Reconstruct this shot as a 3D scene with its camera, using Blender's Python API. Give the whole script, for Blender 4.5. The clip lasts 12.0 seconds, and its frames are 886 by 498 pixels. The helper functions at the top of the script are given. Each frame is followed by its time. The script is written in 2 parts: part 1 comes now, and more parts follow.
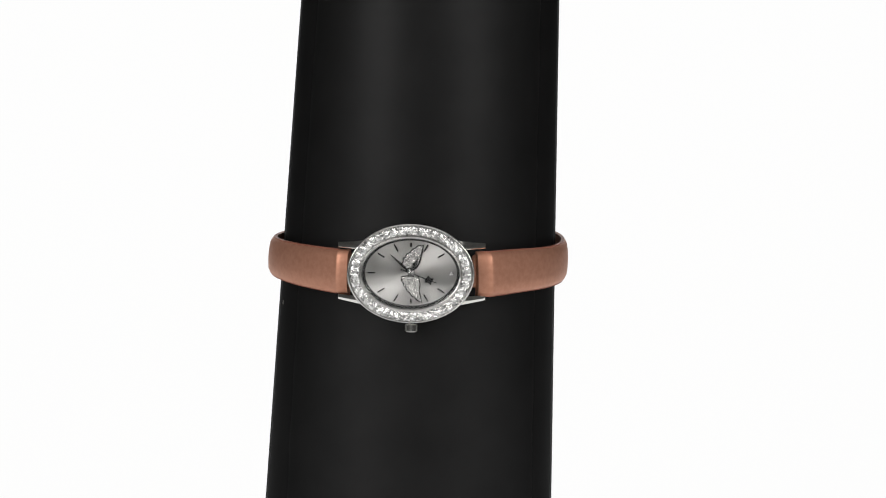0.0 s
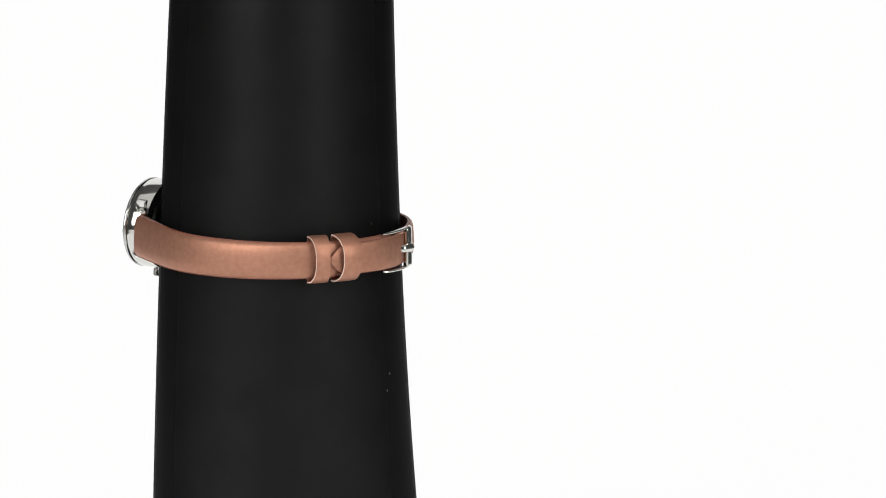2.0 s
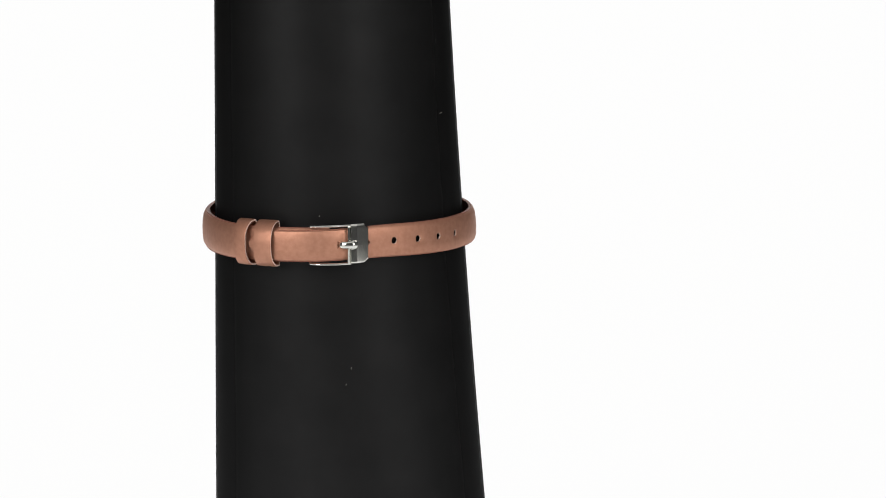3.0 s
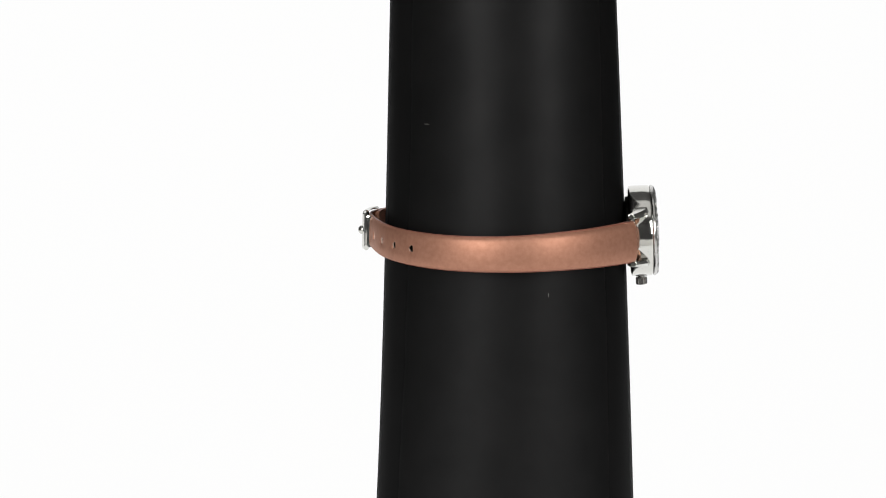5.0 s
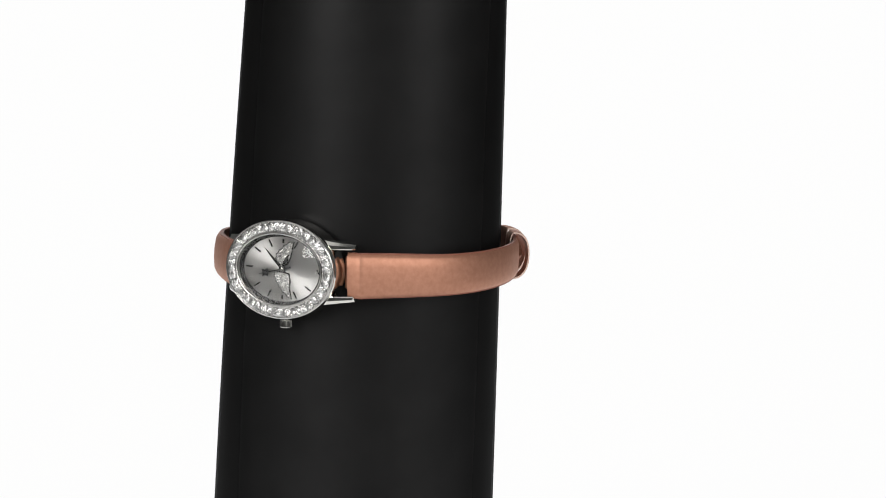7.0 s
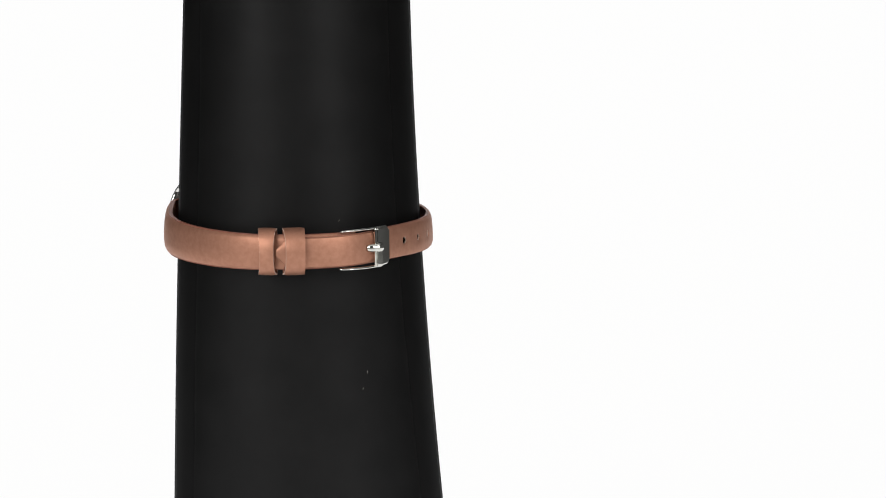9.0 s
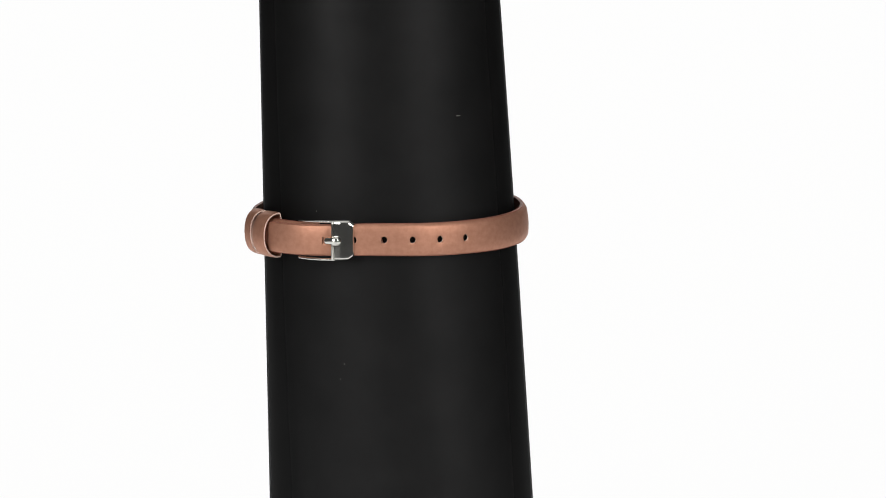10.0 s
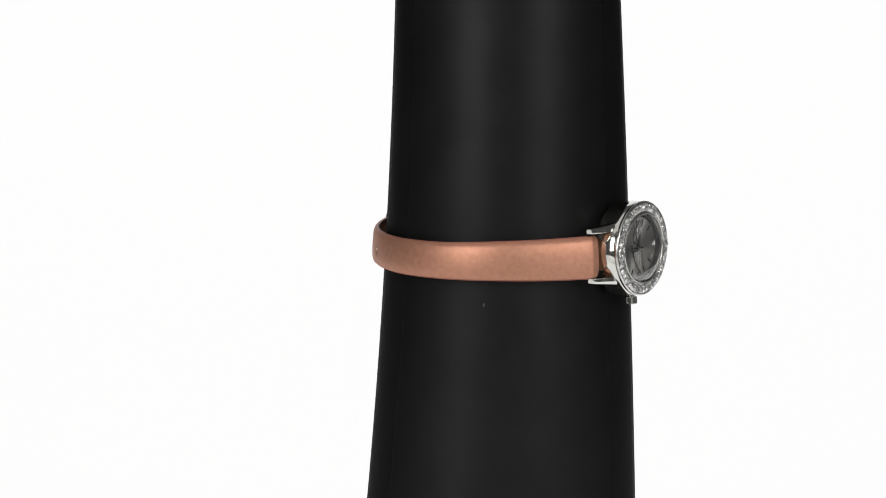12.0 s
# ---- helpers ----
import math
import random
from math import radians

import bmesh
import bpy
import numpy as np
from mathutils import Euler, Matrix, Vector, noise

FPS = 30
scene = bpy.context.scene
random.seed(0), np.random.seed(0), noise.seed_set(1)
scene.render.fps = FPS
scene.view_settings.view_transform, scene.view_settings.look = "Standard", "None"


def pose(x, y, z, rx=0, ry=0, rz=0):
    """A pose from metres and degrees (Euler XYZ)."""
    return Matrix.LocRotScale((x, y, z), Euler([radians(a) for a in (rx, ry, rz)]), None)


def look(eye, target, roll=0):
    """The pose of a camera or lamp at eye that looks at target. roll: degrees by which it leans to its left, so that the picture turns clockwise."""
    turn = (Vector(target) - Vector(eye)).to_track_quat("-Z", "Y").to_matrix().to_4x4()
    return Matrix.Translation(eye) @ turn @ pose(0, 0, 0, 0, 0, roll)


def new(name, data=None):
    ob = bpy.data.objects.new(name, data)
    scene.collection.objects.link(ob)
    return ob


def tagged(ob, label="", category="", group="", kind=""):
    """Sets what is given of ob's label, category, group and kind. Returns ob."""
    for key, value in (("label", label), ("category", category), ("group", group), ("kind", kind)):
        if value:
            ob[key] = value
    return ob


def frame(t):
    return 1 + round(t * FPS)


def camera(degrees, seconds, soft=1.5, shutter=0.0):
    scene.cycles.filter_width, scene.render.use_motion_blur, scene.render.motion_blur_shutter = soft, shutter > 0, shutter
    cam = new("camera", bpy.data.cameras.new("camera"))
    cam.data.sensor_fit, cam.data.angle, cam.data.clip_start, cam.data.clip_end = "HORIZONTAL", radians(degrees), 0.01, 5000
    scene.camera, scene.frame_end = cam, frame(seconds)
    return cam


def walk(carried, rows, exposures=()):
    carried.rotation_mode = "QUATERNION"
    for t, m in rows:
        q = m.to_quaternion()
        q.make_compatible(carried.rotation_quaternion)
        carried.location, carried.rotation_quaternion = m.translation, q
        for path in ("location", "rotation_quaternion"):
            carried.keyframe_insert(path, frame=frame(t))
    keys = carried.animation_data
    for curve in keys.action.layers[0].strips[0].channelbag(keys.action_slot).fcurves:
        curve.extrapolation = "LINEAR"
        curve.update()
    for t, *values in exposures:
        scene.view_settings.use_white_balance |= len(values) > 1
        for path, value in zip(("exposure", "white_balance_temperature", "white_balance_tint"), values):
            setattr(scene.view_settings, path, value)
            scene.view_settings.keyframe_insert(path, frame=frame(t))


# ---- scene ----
# A wristwatch on a tapered black display stand, turned in 9 degree steps before a still camera.
U = 0.00065          # one plan unit in metres; plan heights are counted from the lens
LENS_H = 340 * U     # height of the lens over the studio table

cam = camera(18.657, 12.0, soft=1.0)
EYE = Vector((0, -1000 * U, LENS_H))
YAW, DIP = radians(1.0334), radians(8.8197)
AIM = Vector((math.sin(YAW) * math.cos(DIP), math.cos(YAW) * math.cos(DIP), -math.sin(DIP)))
SHOT = look(EYE, EYE + AIM, 0.268)
walk(cam, [(0.0, SHOT), (12.0, SHOT)])

# ---- light ----
world = bpy.data.worlds.new("studio")
world.use_nodes = True
world.node_tree.nodes["Background"].inputs[0].default_value = (0.9, 0.95, 1.0, 1)
world.node_tree.nodes["Background"].inputs[1].default_value = 0.05
scene.world = world
scene.view_settings.exposure = 0.0


def area(name, eye, target, sx, sy, watts, colour=(1, 1, 1)):
    data = bpy.data.lights.new(name, "AREA")
    data.shape, data.size, data.size_y, data.energy, data.color = "RECTANGLE", sx, sy, watts, colour
    ob = new(name, data)
    ob.matrix_world = look(eye, target)
    return ob


MID = (0, -0.03, 0.12)
area("softbox_left", (-0.76, -1.08, 0.72), MID, 0.66, 0.9, 13.5, (1, 0.985, 0.965))
area("softbox_right", (0.86, -1.0, 0.72), MID, 0.5, 0.9, 10.5, (1, 0.985, 0.965))
area("softbox_top", (0.0, -0.2, 1.5), (0, -0.2, 0), 1.5, 1.2, 3.2, (1, 0.99, 0.975))


# ---- materials ----
def material(name, base, rough=0.5, metal=0.0, spec=0.5):
    m = bpy.data.materials.new(name)
    m.use_nodes = True
    b = m.node_tree.nodes["Principled BSDF"]
    b.inputs["Base Color"].default_value = (*base, 1)
    b.inputs["Roughness"].default_value = rough
    b.inputs["Metallic"].default_value = metal
    b.inputs["Specular IOR Level"].default_value = spec
    return m, m.node_tree.nodes, m.node_tree.links, b


def grain(nodes, links, b, scale, low, high, detail=4, socket="Base Color", bump=0.0, bump_scale=None, dist=0.0001):
    """Noise between two colours (or two values) on a socket, with fine relief."""
    tc = nodes.new("ShaderNodeTexCoord")
    n = nodes.new("ShaderNodeTexNoise")
    n.inputs["Scale"].default_value, n.inputs["Detail"].default_value = scale, detail
    links.new(tc.outputs["Object"], n.inputs["Vector"])
    r = nodes.new("ShaderNodeValToRGB")
    r.color_ramp.elements[0].position, r.color_ramp.elements[1].position = 0.3, 0.7
    r.color_ramp.elements[0].color, r.color_ramp.elements[1].color = (*low, 1), (*high, 1)
    links.new(n.outputs["Fac"], r.inputs["Fac"])
    links.new(r.outputs["Color"], b.inputs[socket])
    if bump:
        n2 = nodes.new("ShaderNodeTexNoise")
        n2.inputs["Scale"].default_value, n2.inputs["Detail"].default_value = bump_scale or scale, 3
        links.new(tc.outputs["Object"], n2.inputs["Vector"])
        bp = nodes.new("ShaderNodeBump")
        bp.inputs["Strength"].default_value, bp.inputs["Distance"].default_value = bump, dist
        links.new(n2.outputs["Fac"], bp.inputs["Height"])
        links.new(bp.outputs["Normal"], b.inputs["Normal"])


BLACK, nn, ll, bb = material("matt_black_coating", (0.012, 0.012, 0.012), 0.45, 0.75, 0.05)
bb.inputs["Specular Tint"].default_value = (0.12, 0.12, 0.12, 1)
grain(nn, ll, bb, 90, (0.0172, 0.0172, 0.0174), (0.0208, 0.0206, 0.0208), bump=0.12, bump_scale=2600, dist=0.00003)

LEATHER, nn, ll, bb = material("metallic_copper_leather", (0.5, 0.23, 0.14), 0.51, 0.72, 0.4)
grain(nn, ll, bb, 800, (0.42, 0.2, 0.13), (0.485, 0.243, 0.163), bump=0.4, bump_scale=1500, dist=0.00007)

EDGE, nn, ll, bb = material("cut_leather_edge", (0.7, 0.5, 0.42), 0.7)
grain(nn, ll, bb, 1500, (0.62, 0.42, 0.34), (0.76, 0.58, 0.5), bump=0.2, bump_scale=4000, dist=0.00004)
DARK_EDGE, nn, ll, bb = material("painted_leather_edge", (0.2, 0.06, 0.035), 0.5)
grain(nn, ll, bb, 1500, (0.22, 0.075, 0.048), (0.3, 0.11, 0.07))

STEEL, nn, ll, bb = material("polished_steel", (0.68, 0.675, 0.635), 0.07, 1.0)
grain(nn, ll, bb, 400, (0.08, 0.08, 0.08), (0.13, 0.13, 0.13), socket="Roughness")
DARK_STEEL, nn, ll, bb = material("darkened_steel", (0.2, 0.2, 0.2), 0.22, 1.0)
grain(nn, ll, bb, 800, (0.17, 0.17, 0.17), (0.26, 0.26, 0.25))
CROWN_STEEL, nn, ll, bb = material("brushed_crown_steel", (0.42, 0.415, 0.4), 0.16, 1.0)
grain(nn, ll, bb, 900, (0.38, 0.375, 0.36), (0.46, 0.455, 0.44))
# clear stones; part of their sparkle is mottled into the base colour
STONE, nn, ll, bb = material("cut_stone_painted_sparkle", (0.93, 0.93, 0.92), 0.08, 0.75, 0.9)
grain(nn, ll, bb, 1500, (0.16, 0.16, 0.157), (0.98, 0.98, 0.97), detail=1, bump=0.9, bump_scale=1700, dist=0.00035)
BEZEL_STEEL, nn, ll, bb = material("satin_bezel_steel", (0.58, 0.575, 0.56), 0.24, 1.0)
grain(nn, ll, bb, 900, (0.53, 0.525, 0.51), (0.63, 0.625, 0.61))
INK, nn, ll, bb = material("black_lacquer", (0.012, 0.012, 0.012), 0.25)
# near-black colour for the shade deep inside the strap's holes
PIT, nn, ll, bb = material("hole_shade", (0.01, 0.008, 0.007), 0.9, 0, 0.1)
LINT, nn, ll, bb = material("white_lint", (0.3, 0.3, 0.27), 0.9)

GLITTER, nn, ll, bb = material("silver_glitter", (0.6, 0.6, 0.58), 0.25, 0.8)
tc = nn.new("ShaderNodeTexCoord")
vor = nn.new("ShaderNodeTexVoronoi")
vor.inputs["Scale"].default_value = 4200
ll.new(tc.outputs["Object"], vor.inputs["Vector"])
ramp = nn.new("ShaderNodeValToRGB")
ramp.color_ramp.elements[0].color, ramp.color_ramp.elements[1].color = (0.25, 0.25, 0.24, 1), (0.9, 0.9, 0.88, 1)
ll.new(vor.outputs["Color"], ramp.inputs["Fac"])
ll.new(ramp.outputs["Color"], bb.inputs["Base Color"])
bp = nn.new("ShaderNodeBump")
bp.inputs["Strength"].default_value, bp.inputs["Distance"].default_value = 0.8, 0.0001
ll.new(vor.outputs["Color"], bp.inputs["Height"])
ll.new(bp.outputs["Normal"], bb.inputs["Normal"])

# sunray-brushed dial: the brushing runs outwards from the hub
DIAL, nn, ll, bb = material("sunray_brushed_silver", (0.31, 0.306, 0.296), 0.42, 1.0)
tc = nn.new("ShaderNodeTexCoord")
sep = nn.new("ShaderNodeSeparateXYZ")
ll.new(tc.outputs["Object"], sep.inputs[0])
at = nn.new("ShaderNodeMath")
at.operation = "ARCTAN2"
ll.new(sep.outputs["Y"], at.inputs[0])
ll.new(sep.outputs["X"], at.inputs[1])
wn = nn.new("ShaderNodeTexNoise")
wn.noise_dimensions = "1D"
wn.inputs["Scale"].default_value, wn.inputs["Detail"].default_value = 60, 4
ll.new(at.outputs[0], wn.inputs["W"])
ramp = nn.new("ShaderNodeValToRGB")
ramp.color_ramp.elements[0].color, ramp.color_ramp.elements[1].color = (0.32, 0.318, 0.308, 1), (0.41, 0.406, 0.394, 1)
ll.new(wn.outputs["Fac"], ramp.inputs["Fac"])
ll.new(ramp.outputs["Color"], bb.inputs["Base Color"])
bb.inputs["Anisotropic"].default_value = 0.85
tan = nn.new("ShaderNodeTangent")
tan.direction_type, tan.axis = "RADIAL", "Z"
ll.new(tan.outputs[0], bb.inputs["Tangent"])

GLASS, nn, ll, bb = material("watch_glass", (1, 1, 1), 0.0)
bb.inputs["Transmission Weight"].default_value = 1.0
bb.inputs["IOR"].default_value = 1.45

# white acrylic sweep; an even glow in the material stands in for light
SWEEP = bpy.data.materials.new("glowing_white_acrylic")
SWEEP.use_nodes = True
nn, ll = SWEEP.node_tree.nodes, SWEEP.node_tree.links
bb = nn["Principled BSDF"]
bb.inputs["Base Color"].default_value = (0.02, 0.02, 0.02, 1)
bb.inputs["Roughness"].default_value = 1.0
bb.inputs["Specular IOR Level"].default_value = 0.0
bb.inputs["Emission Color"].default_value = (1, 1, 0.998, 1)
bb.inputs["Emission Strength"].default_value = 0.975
WALL, nn, ll, bb = material("pale_studio_wall", (0.5, 0.5, 0.5), 0.9)
grain(nn, ll, bb, 3, (0.46, 0.46, 0.46), (0.54, 0.54, 0.54), bump=0.2, bump_scale=120, dist=0.002)

TABLE, nn, ll, bb = material("matt_white_laminate", (0.8, 0.8, 0.79), 0.6)
grain(nn, ll, bb, 40, (0.76, 0.76, 0.75), (0.82, 0.82, 0.81), bump=0.1, bump_scale=900, dist=0.0002)


# ---- building helpers ----
def mesh_object(name, bm, mats, smooth=True, angle=40):
    bmesh.ops.recalc_face_normals(bm, faces=bm.faces)
    me = bpy.data.meshes.new(name)
    for f in bm.faces:
        f.smooth = smooth
    if smooth:
        for e in bm.edges:
            if len(e.link_faces) == 2 and e.calc_face_angle(0) > radians(angle):
                e.smooth = False
    bm.to_mesh(me)
    bm.free()
    for m in (mats if isinstance(mats, (list, tuple)) else [mats]):
        me.materials.append(m)
    return new(name, me)


def part(name, bm, mats, parent, label="", smooth=True, angle=40):
    ob = mesh_object(name, bm, mats, smooth, angle)
    ob.parent = parent
    if label:
        tagged(ob, label)
    return ob


def loft(bm, rings, closed_path=False, caps=True, mat=0):
    """Skin over equal rings of points."""
    vs = [[bm.verts.new(p) for p in ring] for ring in rings]
    n, m = len(vs), len(vs[0])
    for i in range(n if closed_path else n - 1):
        a, b = vs[i], vs[(i + 1) % n]
        for j in range(m):
            f = bm.faces.new((a[j], a[(j + 1) % m], b[(j + 1) % m], b[j]))
            f.material_index = mat
    if caps and not closed_path:
        bm.faces.new(vs[0][::-1]).material_index = mat
        bm.faces.new(vs[-1]).material_index = mat
    return vs


def smoothstep_table(x, table):
    """The value at x from a short table of (x, value)."""
    for (x0, v0), (x1, v1) in zip(table, table[1:]):
        if x <= x1:
            s = min(1, max(0, (x - x0) / (x1 - x0)))
            return v0 + (v1 - v0) * s
    return table[-1][1]


def eased(x, table, reach):
    """The table's value averaged over x +- reach, so that no kinks are left."""
    return sum(smoothstep_table(x + reach * (i - 3) / 3, table) for i in range(7)) / 7


# ---- the studio ----
def box_bm(x0, x1, y0, y1, z0, z1):
    bm = bmesh.new()
    bmesh.ops.create_cube(bm, size=1, matrix=Matrix.Translation(((x0 + x1) / 2, (y0 + y1) / 2, (z0 + z1) / 2)) @ Matrix.Diagonal((x1 - x0, y1 - y0, z1 - z0, 1)))
    return bm


def studio():
    for name, b in (("wall_north", (-3, 3, 3, 3.1, -0.9, 2.6)), ("wall_south", (-3, 3, -3.1, -3, -0.9, 2.6)),
                    ("wall_east", (3, 3.1, -3.1, 3.1, -0.9, 2.6)), ("wall_west", (-3.1, -3, -3.1, 3.1, -0.9, 2.6)),
                    ("ceiling", (-3.1, 3.1, -3.1, 3.1, 2.6, 2.7)), ("floor", (-3.1, 3.1, -3.1, 3.1, -1.0, -0.9))):
        tagged(mesh_object(name, box_bm(*b), WALL, False), "plain matt pale grey studio " + name.split("_")[0], name.split("_")[0], kind="structure")
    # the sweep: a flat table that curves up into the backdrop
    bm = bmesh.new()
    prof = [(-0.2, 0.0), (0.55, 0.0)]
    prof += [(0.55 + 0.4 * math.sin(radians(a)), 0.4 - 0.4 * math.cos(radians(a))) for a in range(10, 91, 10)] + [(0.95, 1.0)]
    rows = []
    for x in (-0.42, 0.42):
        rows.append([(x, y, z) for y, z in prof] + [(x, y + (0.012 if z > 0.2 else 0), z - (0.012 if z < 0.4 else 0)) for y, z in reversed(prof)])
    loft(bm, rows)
    # the whole sweep emits, with no lamp behind or below it
    tagged(mesh_object("backdrop", bm, SWEEP), "seamless white acrylic sweep with its own glow", "backdrop", kind="structure")
    tagged(mesh_object("table", box_bm(-0.75, 0.75, -0.62, -0.203, -0.03, 0.0), TABLE, False), "matt white table top in front of the sweep", "table", kind="structure")


studio()

# ---- the stand ----
AXIS = (8.75, -41.2)
# the skin's distance from the axis: mean and three waves round it, each as level, slope and bow along the height
WAVES = ((47.02, -3.91, -0.07), (0.10, 4.31, -0.63), (-0.29, 1.57, 0.70), (1.81, 0.17, 0.01), (0.61, 1.47, -0.71), (-0.14, 0.20, 0.48), (0.03, 0.38, 0.35))


def skin(deg, z, off=0.0):
    """A point of the stand's skin, off units outside it, in plan units."""
    a, t = radians(deg), (z + 150) / 110
    c = [w[0] + w[1] * t + w[2] * (min(t * t, 1.5) - 0.5) for w in WAVES]
    r = off + c[0] + sum(c[2 * n - 1] * math.cos(n * a) + c[2 * n] * math.sin(n * a) for n in (1, 2, 3))
    return Vector((AXIS[0] + r * math.cos(a), AXIS[1] + r * math.sin(a), z))


def metres(p):
    return Vector((p[0] * U, p[1] * U, (p[2] + 340) * U))


def stand():
    bm = bmesh.new()
    rings = []
    levels = [(-340, -4), (-339, -1.2), (-337, 0)] + [(z, 0) for z in range(-330, -9, 10)] + [(-6, 0), (-3, -0.8), (-1, -2.2), (0, -5)]
    for z, off in levels:
        rings.append([metres(skin(d, z, off)) for d in range(0, 360, 3)])
    loft(bm, rings)
    ob = mesh_object("display_stand", bm, BLACK)
    tagged(ob, "tall tapered matt black display stand for wristwatches", "display stand")
    # specks of lint that cling to it
    rng = random.Random(4)
    for deg, z, ln, lean in ((-163.5, -165.8, 1.1, 8), (78, -199.0, 0.7, 5), (75.5, -205, 0.6, 0), (136, -105.8, 1.6, 85), (63.5, -141.5, 0.5, 30)):
        b = bmesh.new()
        n = (skin(deg, z, 1) - skin(deg, z)).normalized()
        side = Vector((0, 0, 1)).cross(n)
        way = Vector((0, 0, 1)) * math.cos(radians(lean)) + side * math.sin(radians(lean))
        across = n.cross(way)
        pts = []
        for i in range(5):
            c = skin(deg, z, 0.12) + way * ln * (i - 2) * 0.4 + across * rng.uniform(-0.12, 0.12)
            wd = 0.1 * (1.1 - abs(i - 2) / 2.2)
            pts.append([metres(c + across * wd), metres(c + n * wd), metres(c - across * wd), metres(c - n * 0.1)])
        loft(b, pts)
        part("lint", b, LINT, ob, "white fleck of lint")
    return ob


STAND = stand()

# ---- the watch ----
HUB = Vector((5.4, -96.8, -148.6))
OUT = Vector((-0.048, -1, 0.052)).normalized()
RIGHT = Vector((1, -0.048, 0)).normalized()
UP = OUT.cross(RIGHT)
RIGHT = UP.cross(OUT)
h = metres(HUB)
REST = Matrix(((RIGHT.x, UP.x, OUT.x, h.x), (RIGHT.y, UP.y, OUT.y, h.y), (RIGHT.z, UP.z, OUT.z, h.z), (0, 0, 0, 1)))
HOME = REST.inverted()
WATCH = new("wristwatch")
WATCH.matrix_world = REST
tagged(WATCH, "small oval steel wristwatch with stone-set bezel and copper leather strap", "wristwatch")


def on(deg, off, z):
    """A point round the stand, in the watch's own space."""
    return HOME @ metres(skin(deg, z, off))


MM = 0.001
DEEP = -1.25         # the dial lies this far below the bezel's seat, in millimetres


def oval(a, b, z, n=96):
    return [Vector((a * math.cos(2 * math.pi * i / n), b * math.sin(2 * math.pi * i / n), z)) * MM for i in range(n)]


def case():
    # case: turned oval body with a stepped back
    bm = bmesh.new()
    loft(bm, [oval(9.5, 6.8, -6.5), oval(11.2, 8.4, -6.3), oval(11.6, 8.8, -5.7), oval(12.9, 10.3, -5.55), oval(13.65, 11.0, -5.2), oval(13.9, 11.06, -4.6),
              oval(13.9, 11.06, -1.6), oval(13.9, 11.0, -0.5), oval(13.75, 10.85, -0.25), oval(12.9, 9.9, -0.22), oval(10.74, 7.79, -0.2), oval(10.74, 7.79, -2.2)])
    part("case", bm, STEEL, WATCH, "polished steel oval case")
    # four lugs that sweep back to the strap
    for sx in (-1, 1):
        for sy in (-1, 1):
            bm = bmesh.new()
            rings = []
            for x, top, bot, y0, y1 in ((9.6, -0.6, -4.2, 5.25, 7.4), (11.2, -0.9, -4.3, 5.2, 7.05), (12.6, -1.5, -4.5, 5.2, 6.85), (14.0, -2.5, -5.0, 5.2, 6.65),
                                        (15.2, -3.5, -5.6, 5.2, 6.5), (16.0, -4.2, -6.0, 5.2, 6.4), (16.3, -4.5, -6.05, 5.22, 6.35), (16.38, -4.65, -5.95, 5.25, 6.25)):
                c = 0.22 * (top - bot) if top - bot < 1.5 else 0.3
                q = min(c, 0.22)
                e = 0.42 * (y1 - y0)
                pts = [(y0 + q, top), (y1 - e, top), (y1, top - 0.8 * e), (y1, bot + q), (y1 - q, bot), (y0 + q, bot), (y0, bot + q), (y0, top - q)]
                rings.append([Vector((sx * x, sy * y, z)) * MM for y, z in pts])
            loft(bm, rings)
            part("lug", bm, STEEL, WATCH, angle=20)
    # bezel: rim, recessed channel for the stones, inner lip
    bm = bmesh.new()
    prof = [(12.9, 9.9, -0.15), (13.85, 10.8, -0.15), (14.05, 11.03, 0.05), (14.1, 11.07, 0.42), (14.02, 10.98, 0.6), (13.8, 10.8, 0.72), (13.68, 10.7, 0.7), (13.62, 10.64, 0.45),
            (11.25, 8.28, 0.72), (11.2, 8.23, 1.08), (11.05, 8.1, 1.18), (10.86, 7.91, 1.14), (10.75, 7.8, 0.95), (10.7, 7.75, -0.1), (12.0, 9.0, -0.15)]
    loft(bm, [oval(*p) for p in prof], closed_path=True)
    bez = part("bezel", bm, BEZEL_STEEL, WATCH, "polished steel bezel with pave channel")
    # stones, each a low faceted brilliant
    bm = bmesh.new()
    n = 7
    rings = []
    for r, z, tw in ((0.34, 0.44, 0.5), (0.68, 0.35, 0), (0.95, 0.17, 0.5), (1.14, -0.05, 0), (1.02, -0.25, 0)):
        rings.append([Vector((r * math.cos(2 * math.pi * (i + tw) / n), r * math.sin(2 * math.pi * (i + tw) / n), z)) * MM for i in range(n)])
    loft(bm, rings)
    first = part("stone", bm, STONE, bez, smooth=False)
    me = first.data
    rng = random.Random(2)
    count = 44
    # equal steps along the oval
    ts = [2 * math.pi * i / 2000 for i in range(2001)]
    acc = [0.0]
    for t0, t1 in zip(ts, ts[1:]):
        acc.append(acc[-1] + math.hypot(12.45 * (math.cos(t1) - math.cos(t0)), 9.52 * (math.sin(t1) - math.sin(t0))))
    for i in range(count):
        t = float(np.interp((i + 0.5) * acc[-1] / count, acc, ts))
        ob = first if i == 0 else new("stone", me)
        ob.parent = bez
        ob.matrix_local = Matrix.Translation(Vector((12.45 * math.cos(t), 9.52 * math.sin(t), 0.72)) * MM) @ Euler((rng.uniform(-0.3, 0.3), rng.uniform(-0.3, 0.3), rng.uniform(0, 6.28))).to_matrix().to_4x4()
    # beads that grip the stones
    bm = bmesh.new()
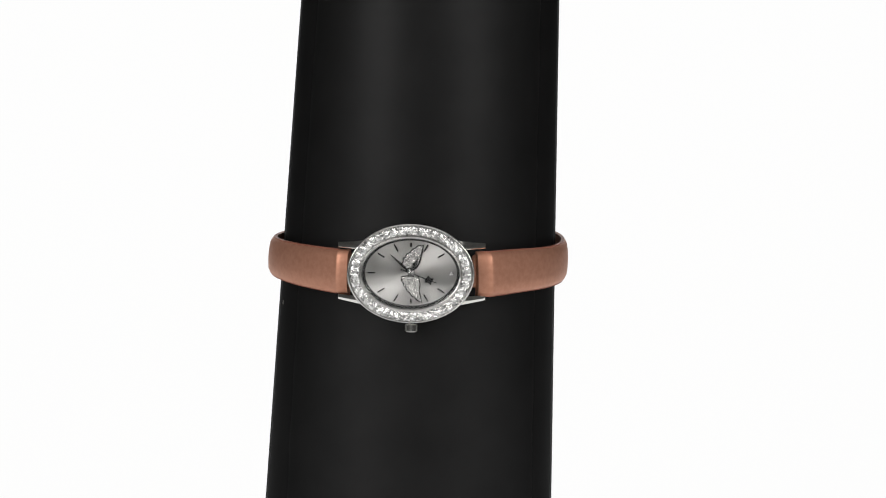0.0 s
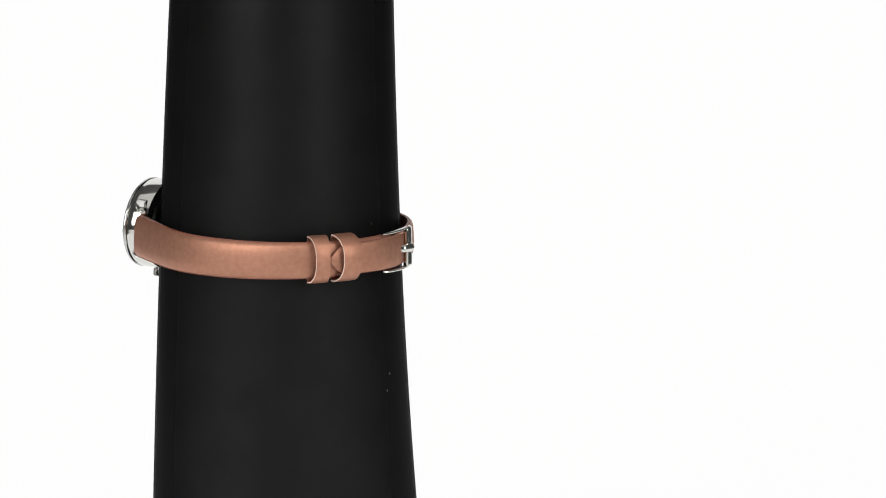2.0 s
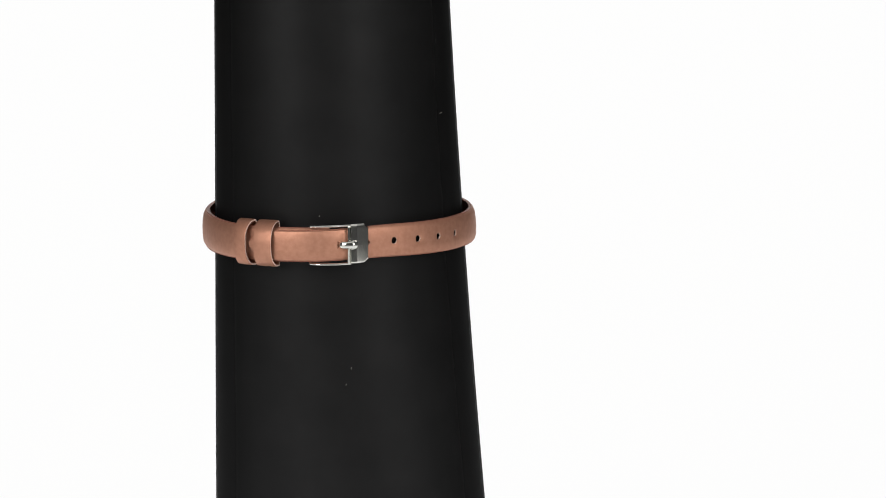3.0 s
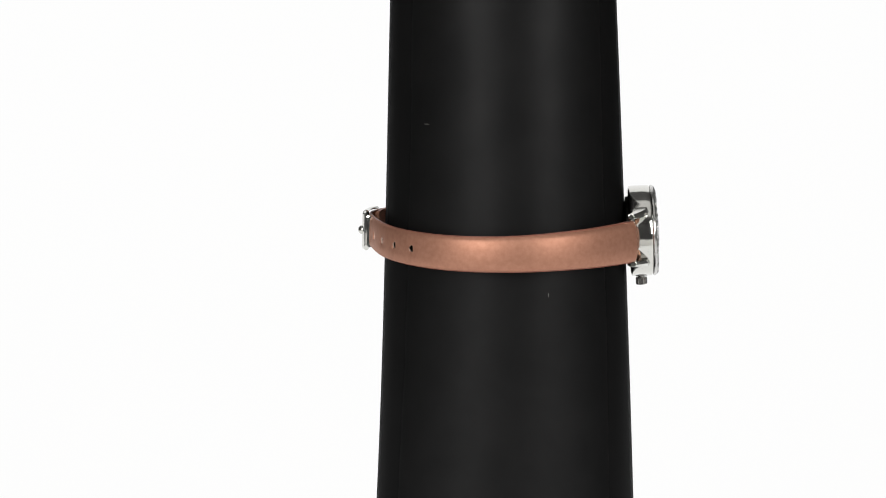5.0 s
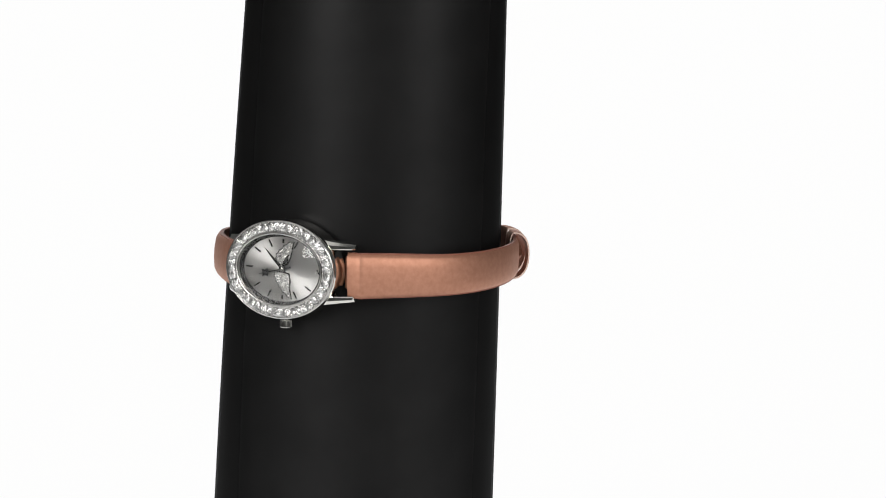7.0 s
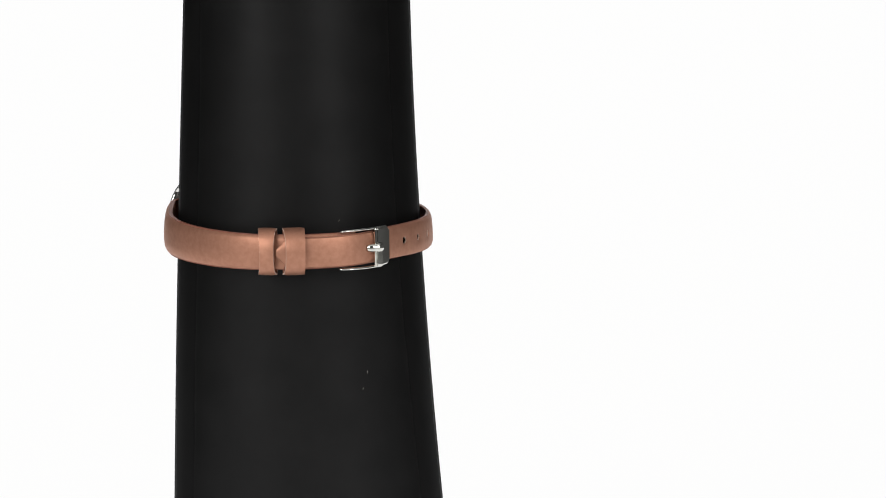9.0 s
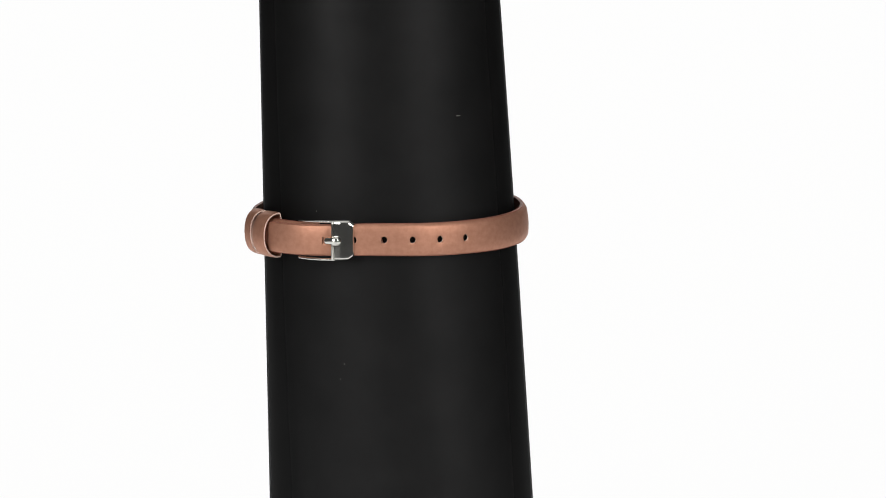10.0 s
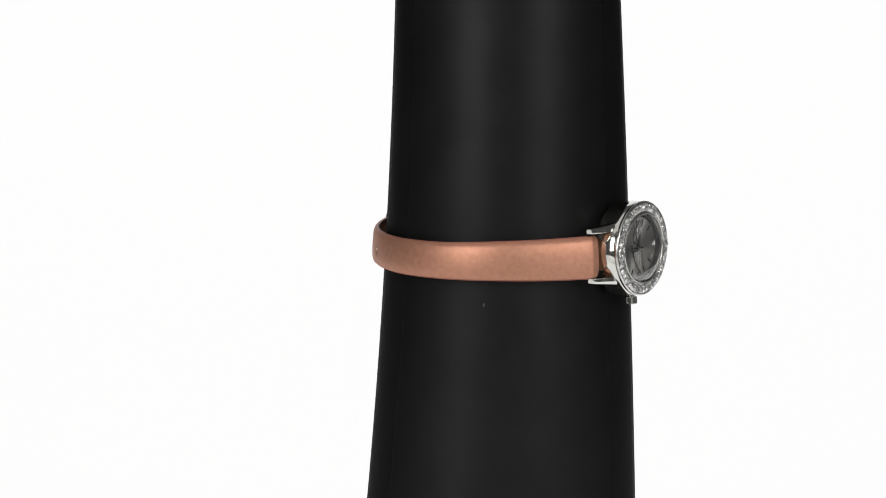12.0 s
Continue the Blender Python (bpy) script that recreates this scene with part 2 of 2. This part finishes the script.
    for i in range(count):
        t = float(np.interp(i * acc[-1] / count, acc, ts))
        for k in (-1, 1):
            p = Vector(((12.45 + k * 0.98) * math.cos(t), (9.52 + k * 0.98) * math.sin(t), 0.78)) * MM
            bmesh.ops.create_icosphere(bm, subdivisions=1, radius=0.15 * MM, matrix=Matrix.Translation(p))
    tagged(part("grip_beads", bm, BEZEL_STEEL, bez), kind="stuff")
    # dark gasket ring between dial and bezel
    bm = bmesh.new()
    loft(bm, [oval(10.72, 7.77, DEEP + 0.7), oval(10.6, 7.65, DEEP + 0.7), oval(10.2, 7.25, DEEP + 0.3), oval(10.12, 7.17, DEEP + 0.02), oval(10.72, 7.77, DEEP)], closed_path=True)
    part("dial_ring", bm, INK, WATCH, "black ring round the dial")
    # glass: low dome
    bm = bmesh.new()
    steps = [1 - i / 9 for i in range(9)] + [0.006]
    rings = [oval(10.66 * k, 7.71 * k, 0.3 + 0.9 * (1 - k * k)) for k in reversed(steps)]
    rings += [oval(10.66 * k, 7.71 * k, 0.95 + 0.95 * (1 - k * k)) for k in steps]
    loft(bm, rings)
    g = part("glass", bm, GLASS, WATCH, "clear domed watch glass")
    g.visible_shadow = False
    # crown with flutes on a short stem
    bm = bmesh.new()
    n = 72
    def crown_ring(y, r, fl):
        return [Vector((r * (1 - fl * (i % 2)) * math.cos(2 * math.pi * i / n), y, -2.9 + r * (1 - fl * (i % 2)) * math.sin(2 * math.pi * i / n))) * MM for i in range(n)]
    loft(bm, [crown_ring(-10.6, 0.8, 0), crown_ring(-11.5, 0.8, 0), crown_ring(-11.5, 1.25, 0), crown_ring(-11.7, 1.4, 0.045), crown_ring(-13.1, 1.4, 0.045), crown_ring(-13.3, 1.25, 0), crown_ring(-13.38, 0.9, 0)])
    part("crown", bm, CROWN_STEEL, WATCH, "fluted winding crown", angle=25)


def flat_piece(pts, z0, z1):
    bm = bmesh.new()
    n = len(pts)
    low = [bm.verts.new(Vector((x, y, z0)) * MM) for x, y in pts]
    top = [bm.verts.new(Vector((x, y, z1)) * MM) for x, y in pts]
    bm.faces.new(low[::-1])
    bm.faces.new(top)
    for i in range(n):
        bm.faces.new((low[i], low[(i + 1) % n], top[(i + 1) % n], top[i]))
    bmesh.ops.triangulate(bm, faces=[f for f in bm.faces if len(f.verts) > 4])
    return bm


def grown(pts, d):
    out = []
    n = len(pts)
    area2 = sum(pts[i][0] * pts[(i + 1) % n][1] - pts[(i + 1) % n][0] * pts[i][1] for i in range(n))
    s = 1 if area2 > 0 else -1
    for i in range(n):
        t = Vector((pts[(i + 1) % n][0] - pts[i - 1][0], pts[(i + 1) % n][1] - pts[i - 1][1])).normalized()
        out.append((pts[i][0] + s * t.y * d, pts[i][1] - s * t.x * d))
    return out


def dial():
    bm = bmesh.new()
    loft(bm, [oval(10.6, 7.65, -0.3), oval(10.6, 7.65, 0.0)])
    plate = part("dial", bm, DIAL, WATCH, "silver sunray dial")
    plate.location.z = DEEP * MM
    # hour bars; a small stone cluster marks three o'clock
    for hour in range(1, 13):
        if hour == 3:
            continue
        a = radians(90 - 30 * hour)
        c = Vector((8.75 * math.cos(a), 6.2 * math.sin(a), 0))
        if hour in (1, 2, 4, 5, 7, 8, 10, 11):
            sx, sy = (6.6, 3.85) if hour in (2, 4, 8, 10) else (3.3, 5.5)
            c = Vector((math.copysign(sx, math.cos(a)), math.copysign(sy, math.sin(a)), 0))
        way = c.normalized()
        side = Vector((-way.y, way.x, 0))
        ln, wd = (0.85, 0.16) if hour not in (6, 12) else (0.45, 0.2)
        pts = [c + way * ln + side * wd, c - way * ln + side * wd, c - way * ln - side * wd, c + way * ln - side * wd]
        part("hour_marker", flat_piece([(p.x, p.y) for p in pts], 0.004, 0.16), INK, plate, smooth=False)
    for dx, dy in ((0.0, 0.3), (-0.28, -0.18), (0.28, -0.18)):
        bm = bmesh.new()
        bmesh.ops.create_icosphere(bm, subdivisions=2, radius=0.26 * MM, matrix=Matrix.Translation(Vector((8.95 + dx, -0.05 + dy, 0.12)) * MM))
        part("marker_stone", bm, STONE, plate, "tiny clear stone", smooth=False)
    # two wings in glitter with a dark rim
    upper = [(2.65, 6.15), (2.2, 4.2), (1.75, 2.4), (1.1, 1.15), (0.3, 0.95), (-1.4, 1.3), (-1.95, 2.2), (-1.55, 2.5), (-1.65, 3.2), (-1.1, 3.45), (-0.95, 4.05), (-0.1, 4.4), (0.3, 5.15), (1.1, 5.4), (1.6, 5.95)]
    lower = [(1.55, -1.0), (1.9, -2.6), (1.75, -4.2), (2.05, -5.6), (2.45, -6.3), (1.35, -5.85), (0.85, -5.2), (0.3, -5.05), (-0.2, -4.2), (-0.75, -3.9), (-0.95, -3.1), (-1.55, -2.8), (-1.6, -2.1), (-2.05, -1.75), (-2.0, -0.95), (-1.0, -0.75), (0.4, -0.85)]
    for pts in (upper, lower):
        w = part("wing", flat_piece(pts, 0.03, 0.2), GLITTER, plate, "wing of silver glitter with dark outline", smooth=False)
        part("outline", flat_piece(grown(pts, 0.26), 0.003, 0.12), INK, w, smooth=False)
        rng = random.Random(len(pts))
        cx, cy = sum(p[0] for p in pts) / len(pts), sum(p[1] for p in pts) / len(pts)
        bm = bmesh.new()
        for i in range(22):
            p = pts[rng.randrange(len(pts))]
            s = rng.uniform(0.15, 0.75)
            x, y = p[0] + (cx - p[0]) * s, p[1] + (cy - p[1]) * s
            bmesh.ops.create_icosphere(bm, subdivisions=1, radius=rng.uniform(0.11, 0.2) * MM, matrix=Matrix.Translation(Vector((x, y, 0.22)) * MM))
        tagged(part("sequins", bm, STONE, w, "sparkling grains", smooth=False), kind="stuff")
    # hands
    hour_hand = part("hour_hand", flat_piece([(-0.25, -0.6), (0.25, -0.6), (0.3, 0.6), (0.52, 1.9), (0.0, 3.7), (-0.52, 1.9), (-0.3, 0.6)], 0.28, 0.36), INK, WATCH, "short dark hour hand", smooth=False)
    hour_hand.matrix_local = pose(0, 0, DEEP * MM, 0, 0, -25)
    minute = part("minute_hand", flat_piece([(-0.22, -0.9), (0.22, -0.9), (0.26, 0.8), (0.3, 2.6), (0.05, 6.1), (-0.05, 6.1), (-0.3, 2.6), (-0.26, 0.8)], 0.4, 0.47), INK, WATCH, "slim dark minute hand", smooth=False)
    second = part("second_hand", flat_piece([(-0.2, -2.4), (0.2, -2.4), (0.14, 0), (0.09, 6.0), (-0.09, 6.0), (-0.14, 0)], 0.52, 0.57), INK, WATCH, "thin second hand with a charm", smooth=False)
    charm = [(x * 0.8, 0.75 + y * 0.8) for x, y in ((0, 3.4), (0.3, 4.1), (1.05, 3.5), (0.7, 4.4), (1.1, 5.4), (0.4, 4.8), (0.1, 5.2), (-0.15, 4.75), (-0.95, 5.6), (-0.6, 4.5), (-1.2, 3.8), (-0.35, 4.1))]
    part("charm", flat_piece(charm, 0.54, 0.7), INK, second, "tiny dark bird charm", smooth=False)
    bm = bmesh.new()
    loft(bm, [oval(0.72, 0.72, 0.25, 24), oval(0.72, 0.72, 0.6, 24), oval(0.55, 0.55, 0.72, 24), oval(0.4, 0.4, 0.74, 24), oval(0.3, 0.3, 0.8, 24), oval(0.2, 0.2, 0.84, 24)])
    part("hand_boss", bm, DARK_STEEL, WATCH, "small steel boss").location.z = DEEP * MM
    return minute, second


# ---- the strap ----
HEIGHT = [(-120, -149.4), (-69, -149.8), (-50, -150.3), (-30, -151.3), (0, -152.0), (20, -152.0), (50, -151.4), (70, -151.1), (90, -150.6), (122, -151.1), (150, -151.1), (180, -150.4), (200, -149.7), (225, -149.6), (242, -149.4)]
LONG_OUT = [(36, 9.6), (45, 10.2), (60, 10.5), (68, 9.5), (77, 7.4), (84, 6.0), (90, 5.4), (97, 5.0), (120, 4.8), (144, 4.5), (165, 4.9), (189, 5.2), (210, 5.0), (225, 5.9), (237, 8.4), (246, 9.8)]
SHORT_OUT = [(-71, 10.6), (-62, 9.2), (-51, 6.4), (-42, 5.4), (-18, 5.0), (0, 4.6), (15, 5.6), (28, 7.1), (45, 8.0), (60, 7.8), (72, 6.0)]
LONG_WIDE = [(37, 11.0), (60, 11.4), (100, 12.0), (134, 12.3), (180, 12.8), (225, 14.6), (242, 15.2)]
SHORT_WIDE = [(-70, 15.6), (-50, 15.0), (-30, 14.2), (0, 13.6), (30, 12.9), (70, 12.4)]


def strap_face(d, out):
    """Height of the strap's face over the stand; both ends flatten towards the lugs beyond a crease."""
    past = abs(d - 87.5) - 151.5
    return eased(d, out, 5) + 0.4 * max(0, 1 - abs(past) / 3) - 0.4 * max(0, past)


def band(bm, angles, out, wide, thick, crown_up, holes=()):
    """A padded strip round the stand; returns the rows of its verts, outer face first."""
    rings = []
    for d in angles:
        o, w, zc, th = strap_face(d, out), eased(d, wide, 6) / 2, eased(d, HEIGHT, 8), thick(d)
        if holes:
            cols = (-1, -0.93, -0.72, -0.26, 0, 0.26, 0.72, 0.93, 1)
        else:
            cols = (-1, -0.93, -0.75, -0.4, 0, 0.4, 0.75, 0.93, 1)
        ring = []
        for c in cols:
            drop = crown_up(d) * abs(c) ** 2.5 + (0.45 * th if abs(c) == 1 else 0.14 * th if abs(c) > 0.9 else 0)
            ring.append(on(d, o - drop, zc + c * w))
        for c in (0.97, 0.6, 0, -0.6, -0.97):
            ring.append(on(d, o - th + (0.15 * th if abs(c) > 0.9 else 0), zc + c * w))
        rings.append(ring)
    return loft(bm, rings)


def strap():
    hole_at = (73.2, 84.0, 96.9, 109.4, 122.0, 134.5)
    step = 1.35
    # long strap, with holes
    marks = sorted([h0 + k * step for h0 in hole_at for k in (-1, 0, 1)])
    grid = [38 + 2.6 * i for i in range(80)]
    angles = sorted(marks + [g for g in grid if g < 235 and min(abs(g - m) for m in marks) > 1.1] + [235.6, 237.2, 238.6, 239.1, 240.6, 241.7, 242.5])
    bm = bmesh.new()

    def thick(d):
        return eased(d, [(37, 1.9), (130, 2.1), (160, 2.4), (200, 3.0), (242, 3.4)], 6)

    def puff(d):
        return eased(d, [(37, 0.25), (130, 0.3), (200, 0.9), (242, 0.7)], 6)
    rows = band(bm, angles, LONG_OUT, LONG_WIDE, thick, puff, holes=hole_at)
    # the tip tapers to a blunt point
    ahead = (rows[0][4].co - rows[3][4].co).normalized()
    for row, k, push in ((rows[0], 0.25, 1.1), (rows[1], 0.8, 0.3)):
        c0 = (row[4].co + row[11].co) / 2
        up = UP_LOCAL  # the stand's upright, in the watch's space
        for v in row:
            off = (v.co - c0).dot(up)
            v.co -= up * off * (1 - k)
            v.co += ahead * push * MM * 0.4
    pits = []
    for h0 in hole_at:
        r = rows[min(range(len(angles)), key=lambda i: abs(angles[i] - h0))]
        pits.append(r[4])
    for v in pits:
        first = v is pits[0]
        centre = v.co.copy()
        nrm = (centre - Vector(r_in(centre))).normalized()
        nb = [e.other_vert(v) for e in v.link_edges]
        bmesh.ops.dissolve_verts(bm, verts=[v])
        ring = {x for e in nb for x in e.link_faces}
        f = max(ring, key=lambda q: len(q.verts) if all(n_ in q.verts for n_ in nb) else 0)
        bmesh.ops.inset_region(bm, faces=[f], thickness=0.0002)
        for q in f.verts:
            dlt = q.co - centre
            dlt -= nrm * dlt.dot(nrm)
            q.co = centre + dlt.normalized() * 0.84 * MM - nrm * 0.12 * MM
        # pale cut lip first, then the depth, its shade painted black
        g = f
        for sunk, look_i in ((0.4, 1 if first else 2), (0.75, 1)):
            g = bmesh.ops.extrude_discrete_faces(bm, faces=[g])["faces"][0]
            for q in g.verts:
                q.co -= nrm * sunk * MM
            for e in g.edges:
                for w in e.link_faces:
                    w.material_index = look_i
            g.material_index = 1
    long_ob = part("long_strap", bm, [LEATHER, PIT, EDGE], WATCH, "metallic copper leather strap end with punched holes")
    # short strap to the buckle
    bm = bmesh.new()

    def thick2(d):
        return eased(d, [(-70, 3.4), (-30, 3.0), (20, 2.4), (75, 2.2)], 6)

    def puff2(d):
        return eased(d, [(-70, 0.7), (0, 0.9), (40, 0.4), (75, 0.3)], 6)
    band(bm, [-68.6, -67.6, -66.0, -64.2, -63.7, -62.4] + [-61 + 2.5 * i for i in range(51)] + [68.5], SHORT_OUT, SHORT_WIDE, thick2, puff2)
    short_ob = part("short_strap", bm, LEATHER, WATCH, "metallic copper leather strap end")
    # edge piping: thin dark strips along the straps' edges
    for owner, out, wide, span, th in ((long_ob, LONG_OUT, LONG_WIDE, [40 + 3 * i for i in range(67)], thick), (short_ob, SHORT_OUT, SHORT_WIDE, [-67 + 3 * i for i in range(46)], thick2)):
        for s in (-1, 1):
            bm = bmesh.new()
            rings = []
            for d in span:
                o, w, zc = strap_face(d, out), eased(d, wide, 6) / 2, eased(d, HEIGHT, 8)
                t = th(d)
                rings.append([on(d, o - 0.55 * t, zc + s * (w + 0.14)), on(d, o - 0.55 * t, zc + s * (w - 0.3)), on(d, o - t - 0.02, zc + s * (w - 0.3)), on(d, o - t - 0.02, zc + s * (w + 0.04))])
            loft(bm, rings)
            part("edge", bm, DARK_EDGE, owner, "dark red-brown painted edge")
    # folded tongues that run round the spring bars between the lugs
    for sx, z in ((-1, -5.2), (1, -5.2)):
        bm = bmesh.new()
        rings = []
        for y, k in ((-3.6, 0.6), (-3.3, 0.9), (-1.5, 1.0), (1.5, 1.0), (3.3, 0.9), (3.6, 0.6)):
            ring = []
            for i in range(14):
                a = 2 * math.pi * i / 14
                ring.append(Vector((sx * (14.1 + 0.8 * k * math.cos(a)), y, z - 0.7 + 0.8 * k * math.sin(a))) * MM)
            rings.append(ring)
        loft(bm, rings)
        part("tongue", bm, LEATHER, WATCH, "copper leather loop round the spring bar")
    # two keepers
    for a0, a1, top, low, pinch in ((31.8, 37.4, 11.4, 3.2, 0.8), (41.4, 48.1, 12.9, 3.6, 0.2)):
        bm = bmesh.new()

        def ring_at(d, gap):
            # an arch that leans along the strap as it rises
            zc = eased(d, HEIGHT, 8)
            pts = []
            for i in range(32):
                q = 2 * math.pi * i / 32
                co, si = math.cos(q), math.sin(q)
                k = (abs(co) ** 2.3 + abs(si) ** 2.3) ** (-1 / 2.3)
                rise = (top - 5.0 - gap if co > 0 else 5.0 - low - gap) * k * co
                s = (d - a0) / (a1 - a0)
                up = min(1, max(0, rise) / (top - 5.0))
                lean = (2.4 - 1.8 * s) * (1 - up) + pinch * s * up
                pts.append(on(d - lean, 5.0 + rise, zc + 0.1 + (8.7 - gap) * k * si))
            return pts
        outer = [ring_at(d, 0 if 0 < i < 5 else 0.12) for i, d in enumerate(np.linspace(a0, a1, 6))]
        inner = [ring_at(d, 0.65) for d in np.linspace(a1, a0, 6)]
        vs = loft(bm, outer + inner, closed_path=True)
        for i in (5, 11):
            for v in vs[i]:
                for f in v.link_faces:
                    if all(any(q in vs[k] for k in (5, 6)) for q in f.verts) or all(any(q in vs[k] for k in (11, 0)) for q in f.verts):
                        f.material_index = 1
        part("keeper", bm, [LEATHER, EDGE], WATCH, "narrow copper leather keeper loop with pale cut edges")
    # buckle
    bm = bmesh.new()
    rings = []
    for d, w, t in ((76.7, 7.3, 8.4), (77.2, 7.5, 9.1), (79.5, 7.5, 9.1), (82.6, 7.45, 8.1), (84.2, 6.3, 7.5), (84.5, 6.0, 6.9)):
        zc = eased(d, HEIGHT, 8)
        rings.append([on(d, t - 0.9, zc - w), on(d, t - 0.2, zc - w + 0.6), on(d, t, zc - w + 1.1), on(d, t + 0.04, zc), on(d, t, zc + w - 1.1), on(d, t - 0.2, zc + w - 0.6), on(d, t - 0.9, zc + w),
                      on(d, t - 1.5, zc + w - 0.2), on(d, t - 1.6, zc), on(d, t - 1.5, zc - w + 0.2)])
    loft(bm, rings)
    bk = part("buckle", bm, STEEL, WATCH, "polished steel pin buckle", angle=10)
    for s in (-1, 1):
        bm = bmesh.new()
        rings = []
        for d, o, w in ((61.0, 8.4, 6.7), (61.6, 8.6, 6.9), (66, 9.0, 7.05), (72, 8.9, 7.15), (77.2, 8.5, 7.1)):
            zc = eased(d, HEIGHT, 8)
            rad = 0.35 if d < 61.3 else 0.62
            rings.append([on(d, o - 0.6 + 1.5 * rad * math.cos(2 * math.pi * i / 12), zc + s * w + 0.85 * rad * math.sin(2 * math.pi * i / 12)) for i in range(12)])
        loft(bm, rings)
        part("arm", bm, STEEL, bk)
    # round cross bar that the pin rests on
    bm = bmesh.new()
    rings = []
    for w, k in ((-7.2, 0.5), (-6.9, 0.9), (-6.4, 1.0), (0, 1.0), (6.4, 1.0), (6.9, 0.9), (7.2, 0.5)):
        zc = eased(76.3, HEIGHT, 8)
        rings.append([on(76.3 + 0.62 * k * math.cos(2 * math.pi * i / 14), 8.55 + 0.75 * k * math.sin(2 * math.pi * i / 14), zc + w) for i in range(14)])
    loft(bm, rings)
    part("bar", bm, STEEL, bk)
    bm = bmesh.new()
    rings = []
    for d, o, rad in ((71.9, 7.0, 0.8), (72.8, 8.2, 1.2), (74.2, 8.9, 1.3), (75.4, 9.2, 1.2), (76.6, 9.4, 1.4), (77.8, 9.4, 1.55), (78.9, 9.3, 1.35), (79.6, 9.1, 0.9), (79.9, 8.9, 0.4)):
        zc = eased(d, HEIGHT, 8)
        rings.append([on(d, o + rad * math.cos(2 * math.pi * i / 12), zc + 1.15 * rad * math.sin(2 * math.pi * i / 12)) for i in range(12)])
    loft(bm, rings)
    part("pin", bm, STEEL, bk, "rounded steel buckle pin")


def r_in(p):
    """The point of the stand's axis level with p, in the watch's space."""
    q = REST @ p
    return HOME @ Vector((8.75 * U, -41.2 * U, q.z))


UP_LOCAL = (HOME.to_3x3() @ Vector((0, 0, 1))).normalized()
case()
MINUTE, SECOND = dial()
strap()


# ---- what moves ----
def motions():
    """The table turns clockwise in 9 degree steps and rests between them; 40 steps make a turn. The hands run on meanwhile."""
    starts = [(0, 0)] + [(k, 3 + 5 * (k - 1)) for k in range(1, 38)] + [(38, 188), (39, 189)]
    starts += [(40 + k, 192 + 5 * k) for k in range(34)]
    rows = []
    for i, (k, n0) in enumerate(starts):
        n1 = starts[i + 1][1] - 1 if i + 1 < len(starts) else 360
        rows.append((k, n0 / FPS))
        if n1 > n0:
            rows.append((k, n1 / FPS))
    turn = [(t, pose(0, 0, 0, 0, 0, -9 * k)) for k, t in rows]
    walk(STAND, turn)
    walk(WATCH, [(t, m @ REST) for t, m in turn])

    def shot(k):
        return (k + 1) % 40
    walk(MINUTE, [(t, pose(0, 0, DEEP * MM, 0, 0, 49 - 0.81 * shot(k))) for k, t in rows])
    walk(SECOND, [(t, pose(0, 0, DEEP * MM, 0, 0, -(62 + 48.6 * shot(k) - (12 if shot(k) == 39 else 0)))) for k, t in rows])


motions()
